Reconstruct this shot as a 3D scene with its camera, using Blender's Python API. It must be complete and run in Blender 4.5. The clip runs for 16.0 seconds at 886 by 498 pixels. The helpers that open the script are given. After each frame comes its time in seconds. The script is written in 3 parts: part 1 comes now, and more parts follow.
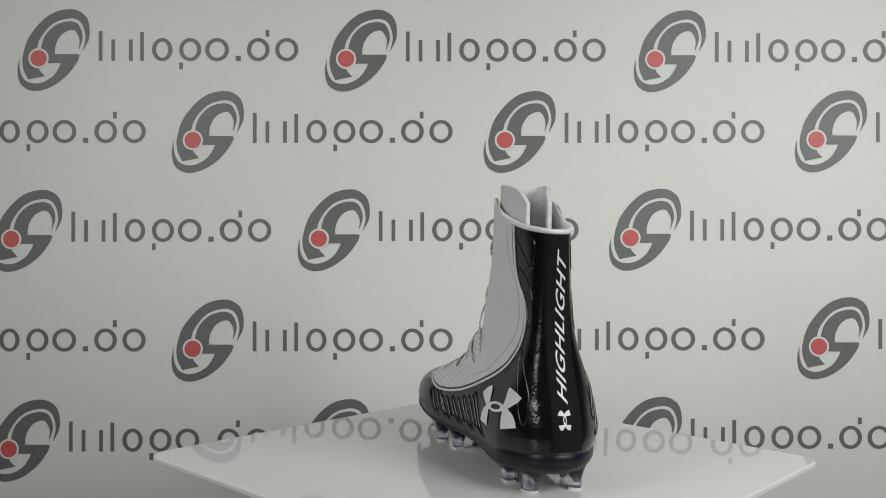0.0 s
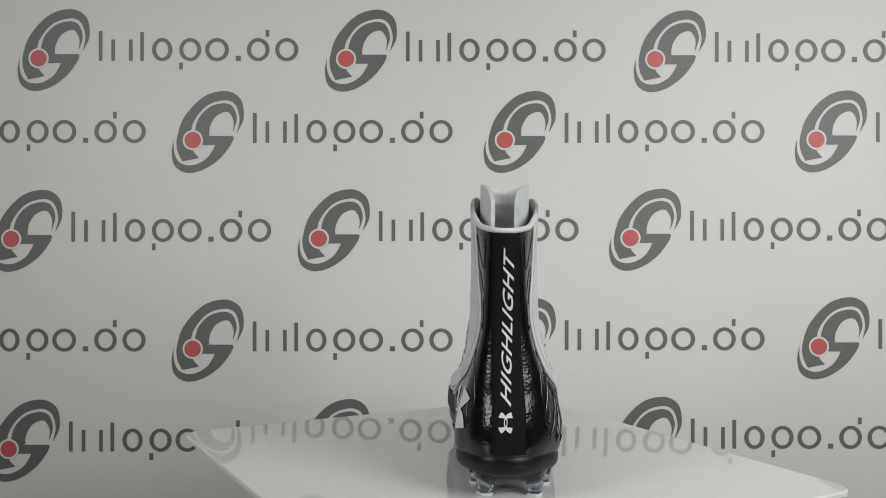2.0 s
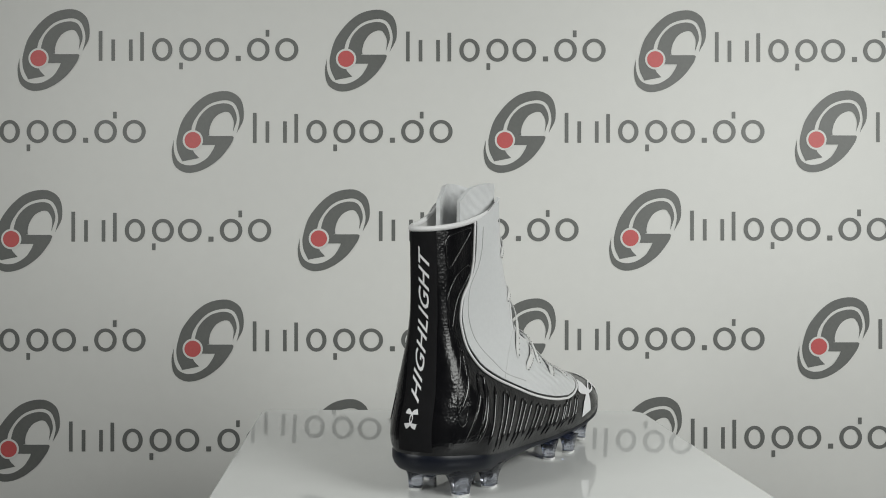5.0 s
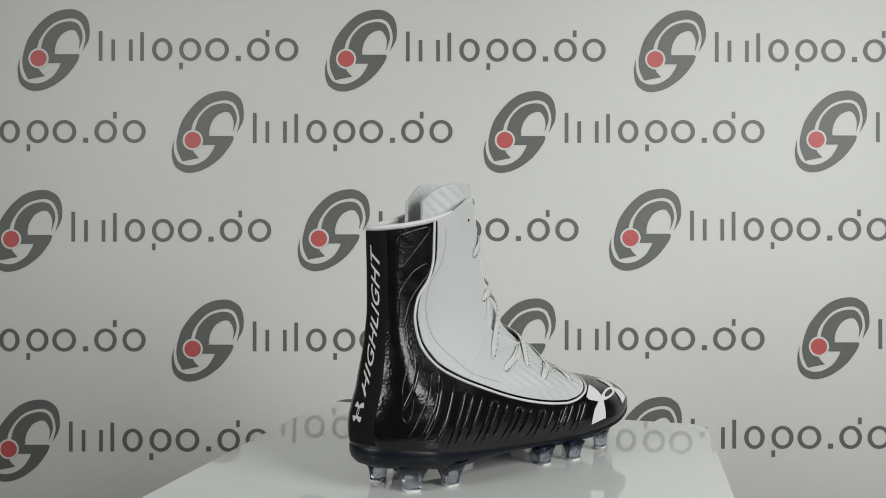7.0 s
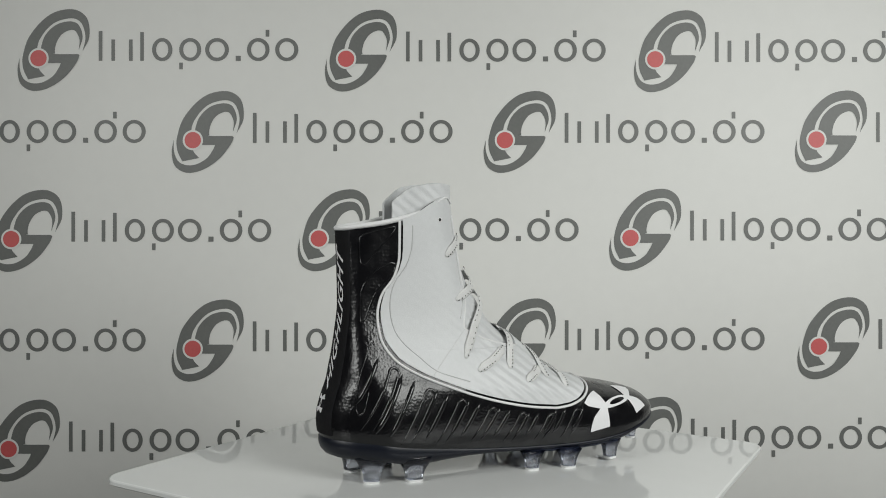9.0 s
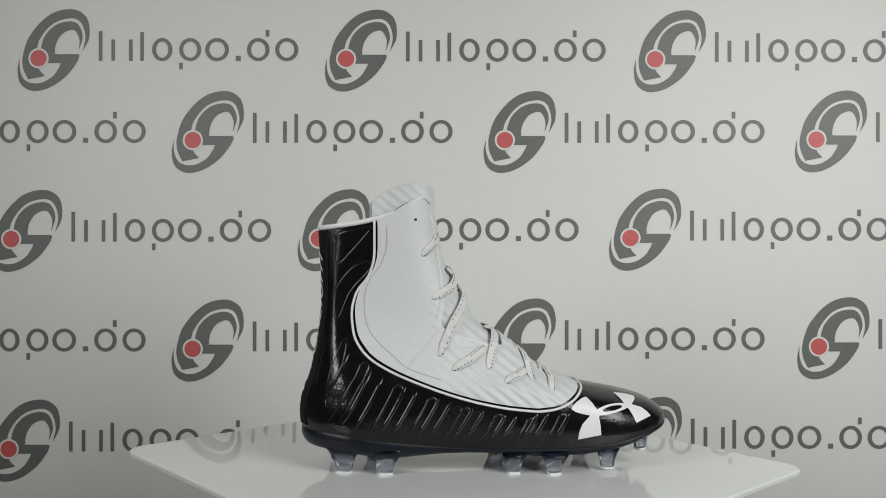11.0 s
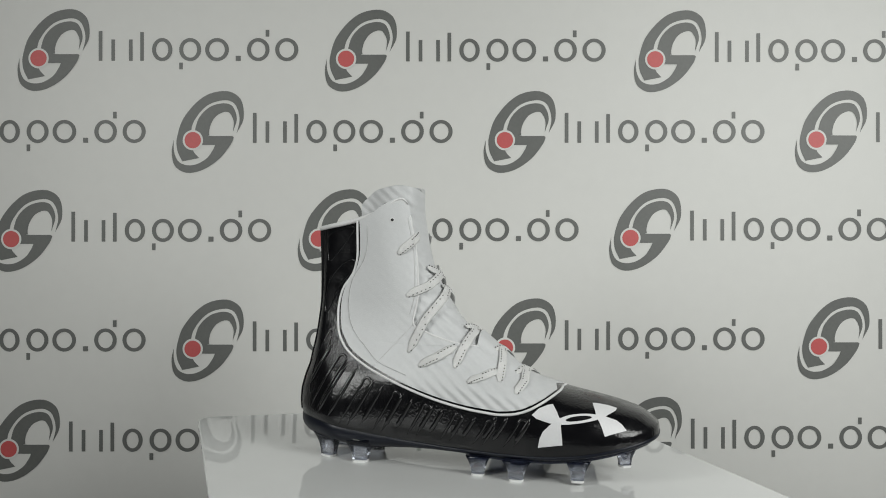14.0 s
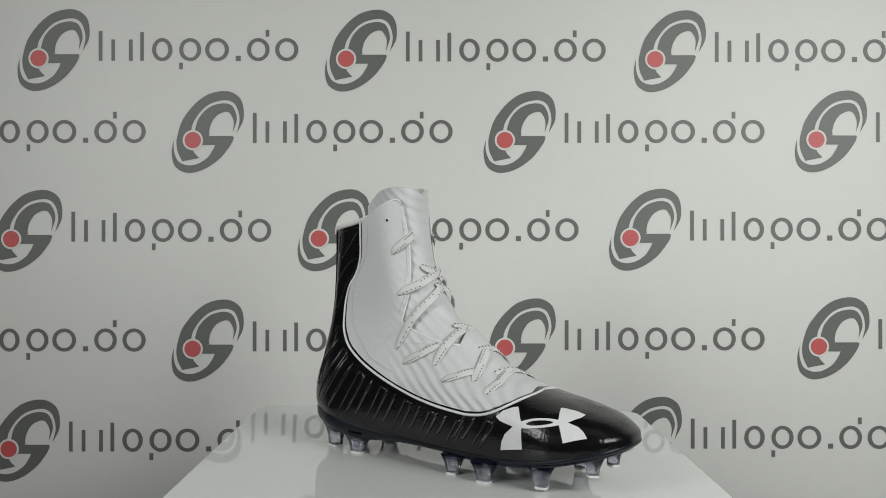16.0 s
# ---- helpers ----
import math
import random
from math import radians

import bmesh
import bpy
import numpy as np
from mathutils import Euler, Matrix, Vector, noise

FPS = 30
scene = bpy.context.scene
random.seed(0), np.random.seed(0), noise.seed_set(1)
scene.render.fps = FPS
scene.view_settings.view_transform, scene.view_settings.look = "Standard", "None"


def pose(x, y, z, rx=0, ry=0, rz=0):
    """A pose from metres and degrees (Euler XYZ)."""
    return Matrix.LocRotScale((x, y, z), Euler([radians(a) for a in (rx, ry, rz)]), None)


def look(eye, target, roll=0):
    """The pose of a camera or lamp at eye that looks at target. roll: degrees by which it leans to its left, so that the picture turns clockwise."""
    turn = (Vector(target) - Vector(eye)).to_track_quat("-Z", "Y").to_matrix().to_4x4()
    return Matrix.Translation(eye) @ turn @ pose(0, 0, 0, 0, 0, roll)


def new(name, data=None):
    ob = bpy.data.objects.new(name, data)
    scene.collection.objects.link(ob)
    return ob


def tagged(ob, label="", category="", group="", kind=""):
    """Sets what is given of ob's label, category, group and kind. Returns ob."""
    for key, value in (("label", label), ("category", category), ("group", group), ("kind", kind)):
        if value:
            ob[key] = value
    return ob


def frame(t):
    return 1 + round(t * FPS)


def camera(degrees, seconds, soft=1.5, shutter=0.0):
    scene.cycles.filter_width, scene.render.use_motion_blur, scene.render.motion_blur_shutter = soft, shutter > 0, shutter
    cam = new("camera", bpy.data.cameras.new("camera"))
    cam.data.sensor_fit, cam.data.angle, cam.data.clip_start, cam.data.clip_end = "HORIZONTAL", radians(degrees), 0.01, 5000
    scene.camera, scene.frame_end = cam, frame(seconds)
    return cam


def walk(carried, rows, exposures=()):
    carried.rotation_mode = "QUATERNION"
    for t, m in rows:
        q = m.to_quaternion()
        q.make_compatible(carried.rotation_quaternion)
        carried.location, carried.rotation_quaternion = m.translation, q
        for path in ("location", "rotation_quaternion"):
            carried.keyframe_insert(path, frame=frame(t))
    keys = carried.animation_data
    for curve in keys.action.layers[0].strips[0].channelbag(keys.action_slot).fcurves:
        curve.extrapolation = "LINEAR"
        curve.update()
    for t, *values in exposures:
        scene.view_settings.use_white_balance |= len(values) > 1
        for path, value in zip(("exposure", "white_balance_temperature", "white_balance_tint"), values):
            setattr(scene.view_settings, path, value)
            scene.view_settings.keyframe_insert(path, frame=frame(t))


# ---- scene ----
# ---------------------------------------------------------------- camera
D0 = 0.71                       # camera to turning axis, metres
EYE = Vector((0.0, 0.0, 0.9 + 0.2344 * D0))
cam = camera(54.42, 16.0, soft=1.0)
walk(cam, [(0.0, look(EYE, EYE + Vector((0, 1, 0.0023)))), (16.0, look(EYE, EYE + Vector((0, 1, 0.0023))))])

# the turning axis leans a little to the right and towards the camera
LEAN = Matrix.Translation(EYE) @ Matrix.Rotation(radians(1.16), 4, "Y") @ Matrix.Translation(-EYE)


def turned(t):
    """The plate's pose at t seconds; it turns evenly, clockwise from above."""
    return LEAN @ pose(0.0379 * D0, D0, 0.9, 0.85) @ pose(0, 0, 0, 0, 0, -8.605 * (t - 1.8))


ON_PLATE = pose(0.040 * D0, 0, 0, 0, 0, 88.5)    # the boot on the plate
MM = 0.001 * D0 / 0.68

# ---------------------------------------------------------------- light
world = bpy.data.worlds.new("world")
scene.world = world
world.use_nodes = True
world.node_tree.nodes["Background"].inputs[0].default_value = (0.9, 0.95, 1.0, 1)
world.node_tree.nodes["Background"].inputs[1].default_value = 0.05


def area_lamp(name, eye, target, sx, sy, watts, colour, spread=180):
    data = bpy.data.lights.new(name, "AREA")
    data.shape, data.size, data.size_y, data.energy, data.color = "RECTANGLE", sx, sy, watts, colour
    data.spread = radians(spread)
    ob = new(name, data)
    ob.matrix_world = look(eye, target)
    return ob


area_lamp("ceiling_softbox_light", (0.15, 0.2, 2.3), (0.1, 0.8, 0.9), 1.2, 0.4, 0.4, (0.97, 1.0, 0.97))
area_lamp("right_softbox_light", (0.74, 0.05, 1.42), (0.26, 1.03, 0.9), 0.6, 0.5, 4.3, (0.98, 1.0, 0.97), 120)
area_lamp("left_softbox_light", (-0.68, 0.04, 1.42), (-0.02, 1.03, 0.98), 0.32, 0.5, 2.15, (0.98, 1.0, 0.97), 120)
scene.view_settings.exposure = 0.0


# ---------------------------------------------------------------- materials
def material(name, colour, rough, metal=0.0, grain=0.0, scale=200.0, bump=0.0, bump_scale=400.0, coat=0.0, spec=0.5,
             stain=0.0):
    """Principled paint with colour variation at two scales and a fine relief."""
    m = bpy.data.materials.new(name)
    m.use_nodes = True
    n, l = m.node_tree.nodes, m.node_tree.links
    b = n["Principled BSDF"]
    b.inputs["Base Color"].default_value = (*colour, 1)
    b.inputs["Roughness"].default_value = rough
    b.inputs["Metallic"].default_value = metal
    b.inputs["Coat Weight"].default_value = coat
    b.inputs["Coat Roughness"].default_value = 0.04
    b.inputs["Specular IOR Level"].default_value = spec
    tc = n.new("ShaderNodeTexCoord")
    if grain or stain:
        last = None
        for sc, amount in ((scale, grain), (scale / 14, stain or grain)):
            tex = n.new("ShaderNodeTexNoise")
            tex.inputs["Scale"].default_value = sc
            tex.inputs["Detail"].default_value = 4
            l.new(tc.outputs["Object"], tex.inputs["Vector"])
            mix = n.new("ShaderNodeMix")
            mix.data_type, mix.blend_type = "RGBA", "MULTIPLY"
            ramp = n.new("ShaderNodeMapRange")
            ramp.inputs[1].default_value, ramp.inputs[2].default_value = 0.3, 0.7
            ramp.inputs[3].default_value, ramp.inputs[4].default_value = 1 - amount, 1 + amount
            l.new(tex.outputs["Fac"], ramp.inputs[0])
            mix.inputs["Factor"].default_value = 1
            if last is None:
                mix.inputs["A"].default_value = (*colour, 1)
            else:
                l.new(last, mix.inputs["A"])
            l.new(ramp.outputs[0], mix.inputs["B"])
            last = mix.outputs["Result"]
        l.new(last, b.inputs["Base Color"])
    if bump:
        tex = n.new("ShaderNodeTexNoise")
        tex.inputs["Scale"].default_value = bump_scale
        tex.inputs["Detail"].default_value = 3
        l.new(tc.outputs["Object"], tex.inputs["Vector"])
        bp = n.new("ShaderNodeBump")
        bp.inputs["Strength"].default_value = bump
        bp.inputs["Distance"].default_value = 0.001
        l.new(tex.outputs["Fac"], bp.inputs["Height"])
        l.new(bp.outputs["Normal"], b.inputs["Normal"])
    return m


VINYL = material("banner_vinyl", (0.70, 0.70, 0.675), 0.55, grain=0.01, scale=60, stain=0.015, bump=0.05)
PRINT_GREY = material("print_grey", (0.135, 0.14, 0.133), 0.5, grain=0.05, scale=300)
PRINT_RED = material("print_red", (0.55, 0.10, 0.10), 0.5, grain=0.04, scale=300)
WALL = material("wall_paint", (0.25, 0.25, 0.25), 0.8, grain=0.02, scale=20, bump=0.1)
FLOOR = material("floor_vinyl", (0.30, 0.29, 0.28), 0.5, grain=0.08, scale=40)
ACRYLIC = material("white_acrylic", (0.72, 0.73, 0.72), 0.022, grain=0.01, scale=30, spec=0.6)
PEDESTAL = material("pedestal_grey", (0.25, 0.25, 0.26), 0.5, grain=0.03)


def black_shell():
    """Glossy black moulding with a fine cell relief and faint creases."""
    m = material("black_gloss_shell", (0.005, 0.005, 0.006), 0.18, coat=0.05, spec=0.4)
    n, l = m.node_tree.nodes, m.node_tree.links
    tc = n.new("ShaderNodeTexCoord")
    vo = n.new("ShaderNodeTexVoronoi")
    vo.inputs["Scale"].default_value = 470
    vo.inputs["Randomness"].default_value = 0.75
    l.new(tc.outputs["Object"], vo.inputs["Vector"])
    no = n.new("ShaderNodeTexNoise")
    no.inputs["Scale"].default_value = 48
    no.inputs["Detail"].default_value = 1
    l.new(tc.outputs["Object"], no.inputs["Vector"])
    ad = n.new("ShaderNodeMath")
    ad.operation = "MULTIPLY_ADD"
    ad.inputs[1].default_value = 1.6
    cell = n.new("ShaderNodeMath")
    cell.operation = "MULTIPLY"
    cell.inputs[1].default_value = 0.3
    l.new(vo.outputs["Distance"], cell.inputs[0])
    l.new(no.outputs["Fac"], ad.inputs[0])
    l.new(cell.outputs[0], ad.inputs[2])
    bp = n.new("ShaderNodeBump")
    rn = n.new("ShaderNodeTexNoise")
    rn.inputs["Scale"].default_value = 110
    rn.inputs["Detail"].default_value = 5
    l.new(tc.outputs["Object"], rn.inputs["Vector"])
    rr = n.new("ShaderNodeMapRange")
    rr.inputs[1].default_value, rr.inputs[2].default_value = 0.35, 0.65
    rr.inputs[3].default_value, rr.inputs[4].default_value = 0.15, 0.26
    l.new(rn.outputs["Fac"], rr.inputs[0])
    l.new(rr.outputs[0], n["Principled BSDF"].inputs["Roughness"])
    bp.inputs["Strength"].default_value = 0.7
    bp.inputs["Distance"].default_value = 0.0006
    l.new(ad.outputs[0], bp.inputs["Height"])
    l.new(bp.outputs["Normal"], n["Principled BSDF"].inputs["Normal"])
    return m


BLACK_GLOSS = black_shell()
BLACK_MATTE = material("black_webbing", (0.004, 0.004, 0.005), 0.7, spec=0.2, grain=0.2, scale=2500, bump=0.4, bump_scale=3000)
WHITE_SKIN = material("white_synthetic", (0.72, 0.73, 0.73), 0.55, grain=0.02, scale=400, bump=0.1, bump_scale=1500)
WHITE_TRIM = material("white_trim", (0.75, 0.75, 0.75), 0.5, grain=0.02, scale=500)
WHITE_INK = material("white_print", (0.74, 0.74, 0.75), 0.45, grain=0.02, scale=800)
LINING = material("grey_lining", (0.55, 0.55, 0.54), 0.85, grain=0.1, scale=1200, bump=0.5, bump_scale=1800)
THREAD = material("grey_thread", (0.46, 0.46, 0.46), 0.8)
FLECK_AND_SHADE = material("black_fleck_and_shade", (0.01, 0.01, 0.01), 0.7)


# ---------------------------------------------------------------- mesh helpers
def mesh_from(name, verts, faces, mats, smooth=True):
    me = bpy.data.meshes.new(name)
    me.from_pydata([tuple(v) for v in verts], [], faces)
    for m in (mats if isinstance(mats, (list, tuple)) else [mats]):
        me.materials.append(m)
    if smooth:
        me.polygons.foreach_set("use_smooth", [True] * len(me.polygons))
    me.update()
    return me


def part(name, bm, mat, parent, label=""):
    """One mesh object under a thing or a part."""
    if isinstance(bm, bpy.types.Mesh):
        me = bm
    else:
        me = bpy.data.meshes.new(name)
        bm.normal_update()
        bm.to_mesh(me)
        bm.free()
        me.materials.append(mat)
    ob = new(name, me)
    ob.parent = parent
    return tagged(ob, label)


def grid_mesh(name, rows, mat, close=False, thick=0.0):
    """A skin through rows of points, with thickness inwards if asked."""
    n = len(rows[0])
    verts = [p for r in rows for p in r]
    faces = []
    for i in range(len(rows) - 1):
        for j in range(n if close else n - 1):
            k = (j + 1) % n
            faces.append((i * n + j, i * n + k, (i + 1) * n + k, (i + 1) * n + j))
    me = mesh_from(name, verts, faces, mat)
    if thick:
        bm = bmesh.new()
        bm.from_mesh(me)
        bmesh.ops.recalc_face_normals(bm, faces=bm.faces)
        bmesh.ops.solidify(bm, geom=bm.faces[:], thickness=thick)
        for f in bm.faces:
            f.smooth = True
        bm.to_mesh(me)
        bm.free()
    return me


def thick_grid(name, outer, inner, mat):
    """A sheet between two skins of like rows, closed all round its edge."""
    r, n = len(outer), len(outer[0])
    verts = [p for row in outer for p in row] + [p for row in inner for p in row]
    k = r * n
    faces = []
    for i in range(r - 1):
        for j in range(n - 1):
            q = (i * n + j, i * n + j + 1, (i + 1) * n + j + 1, (i + 1) * n + j)
            faces += [q, tuple(k + v for v in q[::-1])]
    for i in range(r - 1):
        for j in (0, n - 1):
            a, c = i * n + j, (i + 1) * n + j
            faces.append((a, c, k + c, k + a) if j == 0 else (c, a, k + a, k + c))
    for j in range(n - 1):
        for i in (0, r - 1):
            a, c = i * n + j, i * n + j + 1
            faces.append((c, a, k + a, k + c) if i == 0 else (a, c, k + c, k + a))
    me = mesh_from(name, verts, faces, mat)
    bm = bmesh.new()
    bm.from_mesh(me)
    bmesh.ops.recalc_face_normals(bm, faces=bm.faces)
    for e in bm.edges:
        if len(e.link_faces) == 2 and e.calc_face_angle(0) > 0.9:
            e.smooth = False
    bm.to_mesh(me)
    bm.free()
    return me


def tube_mesh(name, pts, radius, mat, sides=8, close=False, flat=1.0, normals=None):
    """A tube along points; flat squeezes it along the given normals."""
    n = len(pts)
    verts, faces = [], []
    for i, p in enumerate(pts):
        a, b = pts[i - 1 if (i or close) else 0], pts[(i + 1) % n if close else min(i + 1, n - 1)]
        d = (b - a).normalized()
        up = normals[i] if normals else Vector((0.13, 0.31, 0.94))
        s = d.cross(up).normalized()
        up = s.cross(d)
        rad = radius[i] if isinstance(radius, list) else radius
        for k in range(sides):
            w = 2 * math.pi * k / sides
            verts.append(p + s * (rad * math.cos(w)) + up * (rad * flat * math.sin(w)))
    for i in range(n if close else n - 1):
        j = (i + 1) % n
        for k in range(sides):
            m = (k + 1) % sides
            faces.append((i * sides + k, i * sides + m, j * sides + m, j * sides + k))
    if not close:
        faces.append(tuple(range(sides))[::-1])
        faces.append(tuple((n - 1) * sides + k for k in range(sides)))
    return mesh_from(name, verts, faces, mat)


def box_bm(bm, x0, x1, y0, y1, z0, z1):
    vs = [bm.verts.new(p) for p in ((x0, y0, z0), (x1, y0, z0), (x1, y1, z0), (x0, y1, z0),
                                   (x0, y0, z1), (x1, y0, z1), (x1, y1, z1), (x0, y1, z1))]
    for f in ((3, 2, 1, 0), (4, 5, 6, 7), (0, 1, 5, 4), (1, 2, 6, 5), (2, 3, 7, 6), (3, 0, 4, 7)):
        bm.faces.new([vs[i] for i in f])


def lerp(xs, ys, x):
    return float(np.interp(x, xs, ys))


def smooth_lerp(xs, ys, x):
    """Monotone cubic through knots."""
    n = len(xs)
    if x <= xs[0]:
        return ys[0]
    if x >= xs[-1]:
        return ys[-1]
    i = max(k for k in range(n - 1) if xs[k] <= x)
    d = [(ys[k + 1] - ys[k]) / (xs[k + 1] - xs[k]) for k in range(n - 1)]

    def slope(k):
        if k == 0:
            return d[0]
        if k == n - 1:
            return d[-1]
        return 0.0 if d[k - 1] * d[k] <= 0 else 2 * d[k - 1] * d[k] / (d[k - 1] + d[k])
    h = xs[i + 1] - xs[i]
    t = (x - xs[i]) / h
    return ((2 * t ** 3 - 3 * t ** 2 + 1) * ys[i] + (t ** 3 - 2 * t ** 2 + t) * h * slope(i)
            + (-2 * t ** 3 + 3 * t ** 2) * ys[i + 1] + (t ** 3 - t ** 2) * h * slope(i + 1))


# ---------------------------------------------------------------- the room
def slab(name, x0, x1, y0, y1, z0, z1, mat):
    bm = bmesh.new()
    box_bm(bm, x0, x1, y0, y1, z0, z1)
    me = bpy.data.meshes.new(name)
    bm.to_mesh(me)
    bm.free()
    me.materials.append(mat)
    return tagged(new(name, me), kind="structure")


BACK = 1.453 * D0               # distance of the banner
slab("floor", -1.9, 1.9, -1.6, 1.35, -0.1, 0.0, FLOOR)
slab("ceiling", -1.9, 1.9, -1.6, 1.35, 2.4, 2.5, WALL)
slab("wall_north", -1.8, 1.8, 1.25, 1.35, 0.0, 2.4, WALL)
slab("wall_south", -1.8, 1.8, -1.6, -1.5, 0.0, 2.4, WALL)
slab("wall_east", 1.8, 1.9, -1.6, 1.35, 0.0, 2.4, WALL)
slab("wall_west", -1.9, -1.8, -1.6, 1.35, 0.0, 2.4, WALL)

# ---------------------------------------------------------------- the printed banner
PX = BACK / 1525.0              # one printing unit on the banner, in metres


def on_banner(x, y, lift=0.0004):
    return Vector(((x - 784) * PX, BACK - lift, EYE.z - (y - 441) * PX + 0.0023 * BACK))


def banner_sheet():
    bm = bmesh.new()
    nx, nz = 40, 24
    x0, x1, z0, z1 = -1.15, 1.15, 0.30, 1.75
    for side in (0, 1):
        vs = [[bm.verts.new((x0 + (x1 - x0) * i / nx, BACK + 0.001 * side, z0 + (z1 - z0) * j / nz)) for i in range(nx + 1)]
              for j in range(nz + 1)]
        for j in range(nz):
            for i in range(nx):
                q = [vs[j][i], vs[j][i + 1], vs[j + 1][i + 1], vs[j + 1][i]]
                bm.faces.new(q if side == 0 else q[::-1])
    me = bpy.data.meshes.new("banner")
    bm.to_mesh(me)
    bm.free()
    me.materials.append(VINYL)
    return tagged(new("backdrop_banner", me), "white vinyl banner printed with grey and red emblems and wordmarks",
                  "banner", kind="structure")


def flat_shapes(name, polys, mat, parent, label=""):
    """Flat printed shapes: strips are pairs of outlines, others simple polygons."""
    bm = bmesh.new()
    for kind, *data in polys:
        if kind == "strip":
            a, b = data
            va, vb = [bm.verts.new(p) for p in a], [bm.verts.new(p) for p in b]
            for i in range(len(a) - 1):
                bm.faces.new((va[i], va[i + 1], vb[i + 1], vb[i]))
        else:
            bm.faces.new([bm.verts.new(p) for p in data[0]])
    bmesh.ops.recalc_face_normals(bm, faces=bm.faces)
    for f in bm.faces:
        if f.normal.y > 0:
            f.normal_flip()
    return part(name, bm, mat, parent, label)


def curve(knots, n=48):
    """Points along a smooth line through knots, spread by their spacing."""
    ts = [0.0]
    for (xa, ya), (xb, yb) in zip(knots, knots[1:]):
        ts.append(ts[-1] + max(1.0, math.hypot(xb - xa, yb - ya)))
    xs, ys = [k[0] for k in knots], [k[1] for k in knots]
    out = []
    for i in range(n + 1):
        f = (len(knots) - 1) * i / n
        k = min(int(f), len(knots) - 2)
        t = ts[k] + (ts[k + 1] - ts[k]) * (f - k)

        def hermite(v):
            def slope(j):
                lo, hi = max(j - 1, 0), min(j + 1, len(v) - 1)
                return (v[hi] - v[lo]) / (ts[hi] - ts[lo])
            h = ts[k + 1] - ts[k]
            g = (t - ts[k]) / h
            return ((2 * g ** 3 - 3 * g ** 2 + 1) * v[k] + (g ** 3 - 2 * g ** 2 + g) * h * slope(k)
                    + (3 * g ** 2 - 2 * g ** 3) * v[k + 1] + (g ** 3 - g ** 2) * h * slope(k + 1))
        out.append((hermite(xs), hermite(ys)))
    return out


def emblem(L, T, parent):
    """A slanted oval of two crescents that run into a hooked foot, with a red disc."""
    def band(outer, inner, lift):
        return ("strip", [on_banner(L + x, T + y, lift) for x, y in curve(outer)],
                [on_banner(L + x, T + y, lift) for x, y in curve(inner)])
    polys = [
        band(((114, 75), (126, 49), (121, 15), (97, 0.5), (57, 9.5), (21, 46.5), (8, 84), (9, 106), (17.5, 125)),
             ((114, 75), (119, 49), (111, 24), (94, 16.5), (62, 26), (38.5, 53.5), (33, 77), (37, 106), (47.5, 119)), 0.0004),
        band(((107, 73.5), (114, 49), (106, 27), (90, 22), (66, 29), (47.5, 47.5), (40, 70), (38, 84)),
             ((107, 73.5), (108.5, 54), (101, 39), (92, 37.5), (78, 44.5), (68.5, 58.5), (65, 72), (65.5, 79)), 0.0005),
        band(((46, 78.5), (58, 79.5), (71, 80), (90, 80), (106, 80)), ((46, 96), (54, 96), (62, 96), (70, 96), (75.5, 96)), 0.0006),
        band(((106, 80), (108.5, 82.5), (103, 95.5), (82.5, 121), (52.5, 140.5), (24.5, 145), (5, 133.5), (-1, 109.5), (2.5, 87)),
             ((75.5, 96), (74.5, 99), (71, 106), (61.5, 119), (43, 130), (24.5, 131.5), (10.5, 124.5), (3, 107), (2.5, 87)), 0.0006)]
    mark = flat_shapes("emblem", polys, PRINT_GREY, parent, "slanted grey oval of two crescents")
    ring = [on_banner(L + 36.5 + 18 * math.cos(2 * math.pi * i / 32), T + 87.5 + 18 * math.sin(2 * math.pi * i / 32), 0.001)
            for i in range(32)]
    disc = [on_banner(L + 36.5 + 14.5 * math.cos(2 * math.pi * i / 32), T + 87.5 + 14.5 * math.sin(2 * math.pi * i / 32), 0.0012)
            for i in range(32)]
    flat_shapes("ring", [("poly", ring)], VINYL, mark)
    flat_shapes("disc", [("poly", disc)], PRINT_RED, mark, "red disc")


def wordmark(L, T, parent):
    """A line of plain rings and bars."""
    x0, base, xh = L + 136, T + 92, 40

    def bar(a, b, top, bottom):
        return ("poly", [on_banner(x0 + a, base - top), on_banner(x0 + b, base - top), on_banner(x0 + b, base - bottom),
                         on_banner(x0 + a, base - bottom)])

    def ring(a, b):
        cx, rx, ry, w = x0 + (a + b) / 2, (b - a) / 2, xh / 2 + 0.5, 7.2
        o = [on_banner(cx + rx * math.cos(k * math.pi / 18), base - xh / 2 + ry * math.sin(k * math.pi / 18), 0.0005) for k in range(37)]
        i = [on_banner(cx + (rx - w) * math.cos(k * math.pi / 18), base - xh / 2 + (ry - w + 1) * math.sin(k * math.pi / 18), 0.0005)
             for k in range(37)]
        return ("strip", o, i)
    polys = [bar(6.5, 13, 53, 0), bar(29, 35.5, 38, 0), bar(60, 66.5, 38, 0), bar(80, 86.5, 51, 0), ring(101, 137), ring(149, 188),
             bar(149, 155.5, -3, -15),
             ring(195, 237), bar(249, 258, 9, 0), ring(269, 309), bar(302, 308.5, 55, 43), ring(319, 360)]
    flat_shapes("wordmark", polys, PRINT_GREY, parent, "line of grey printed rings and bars")


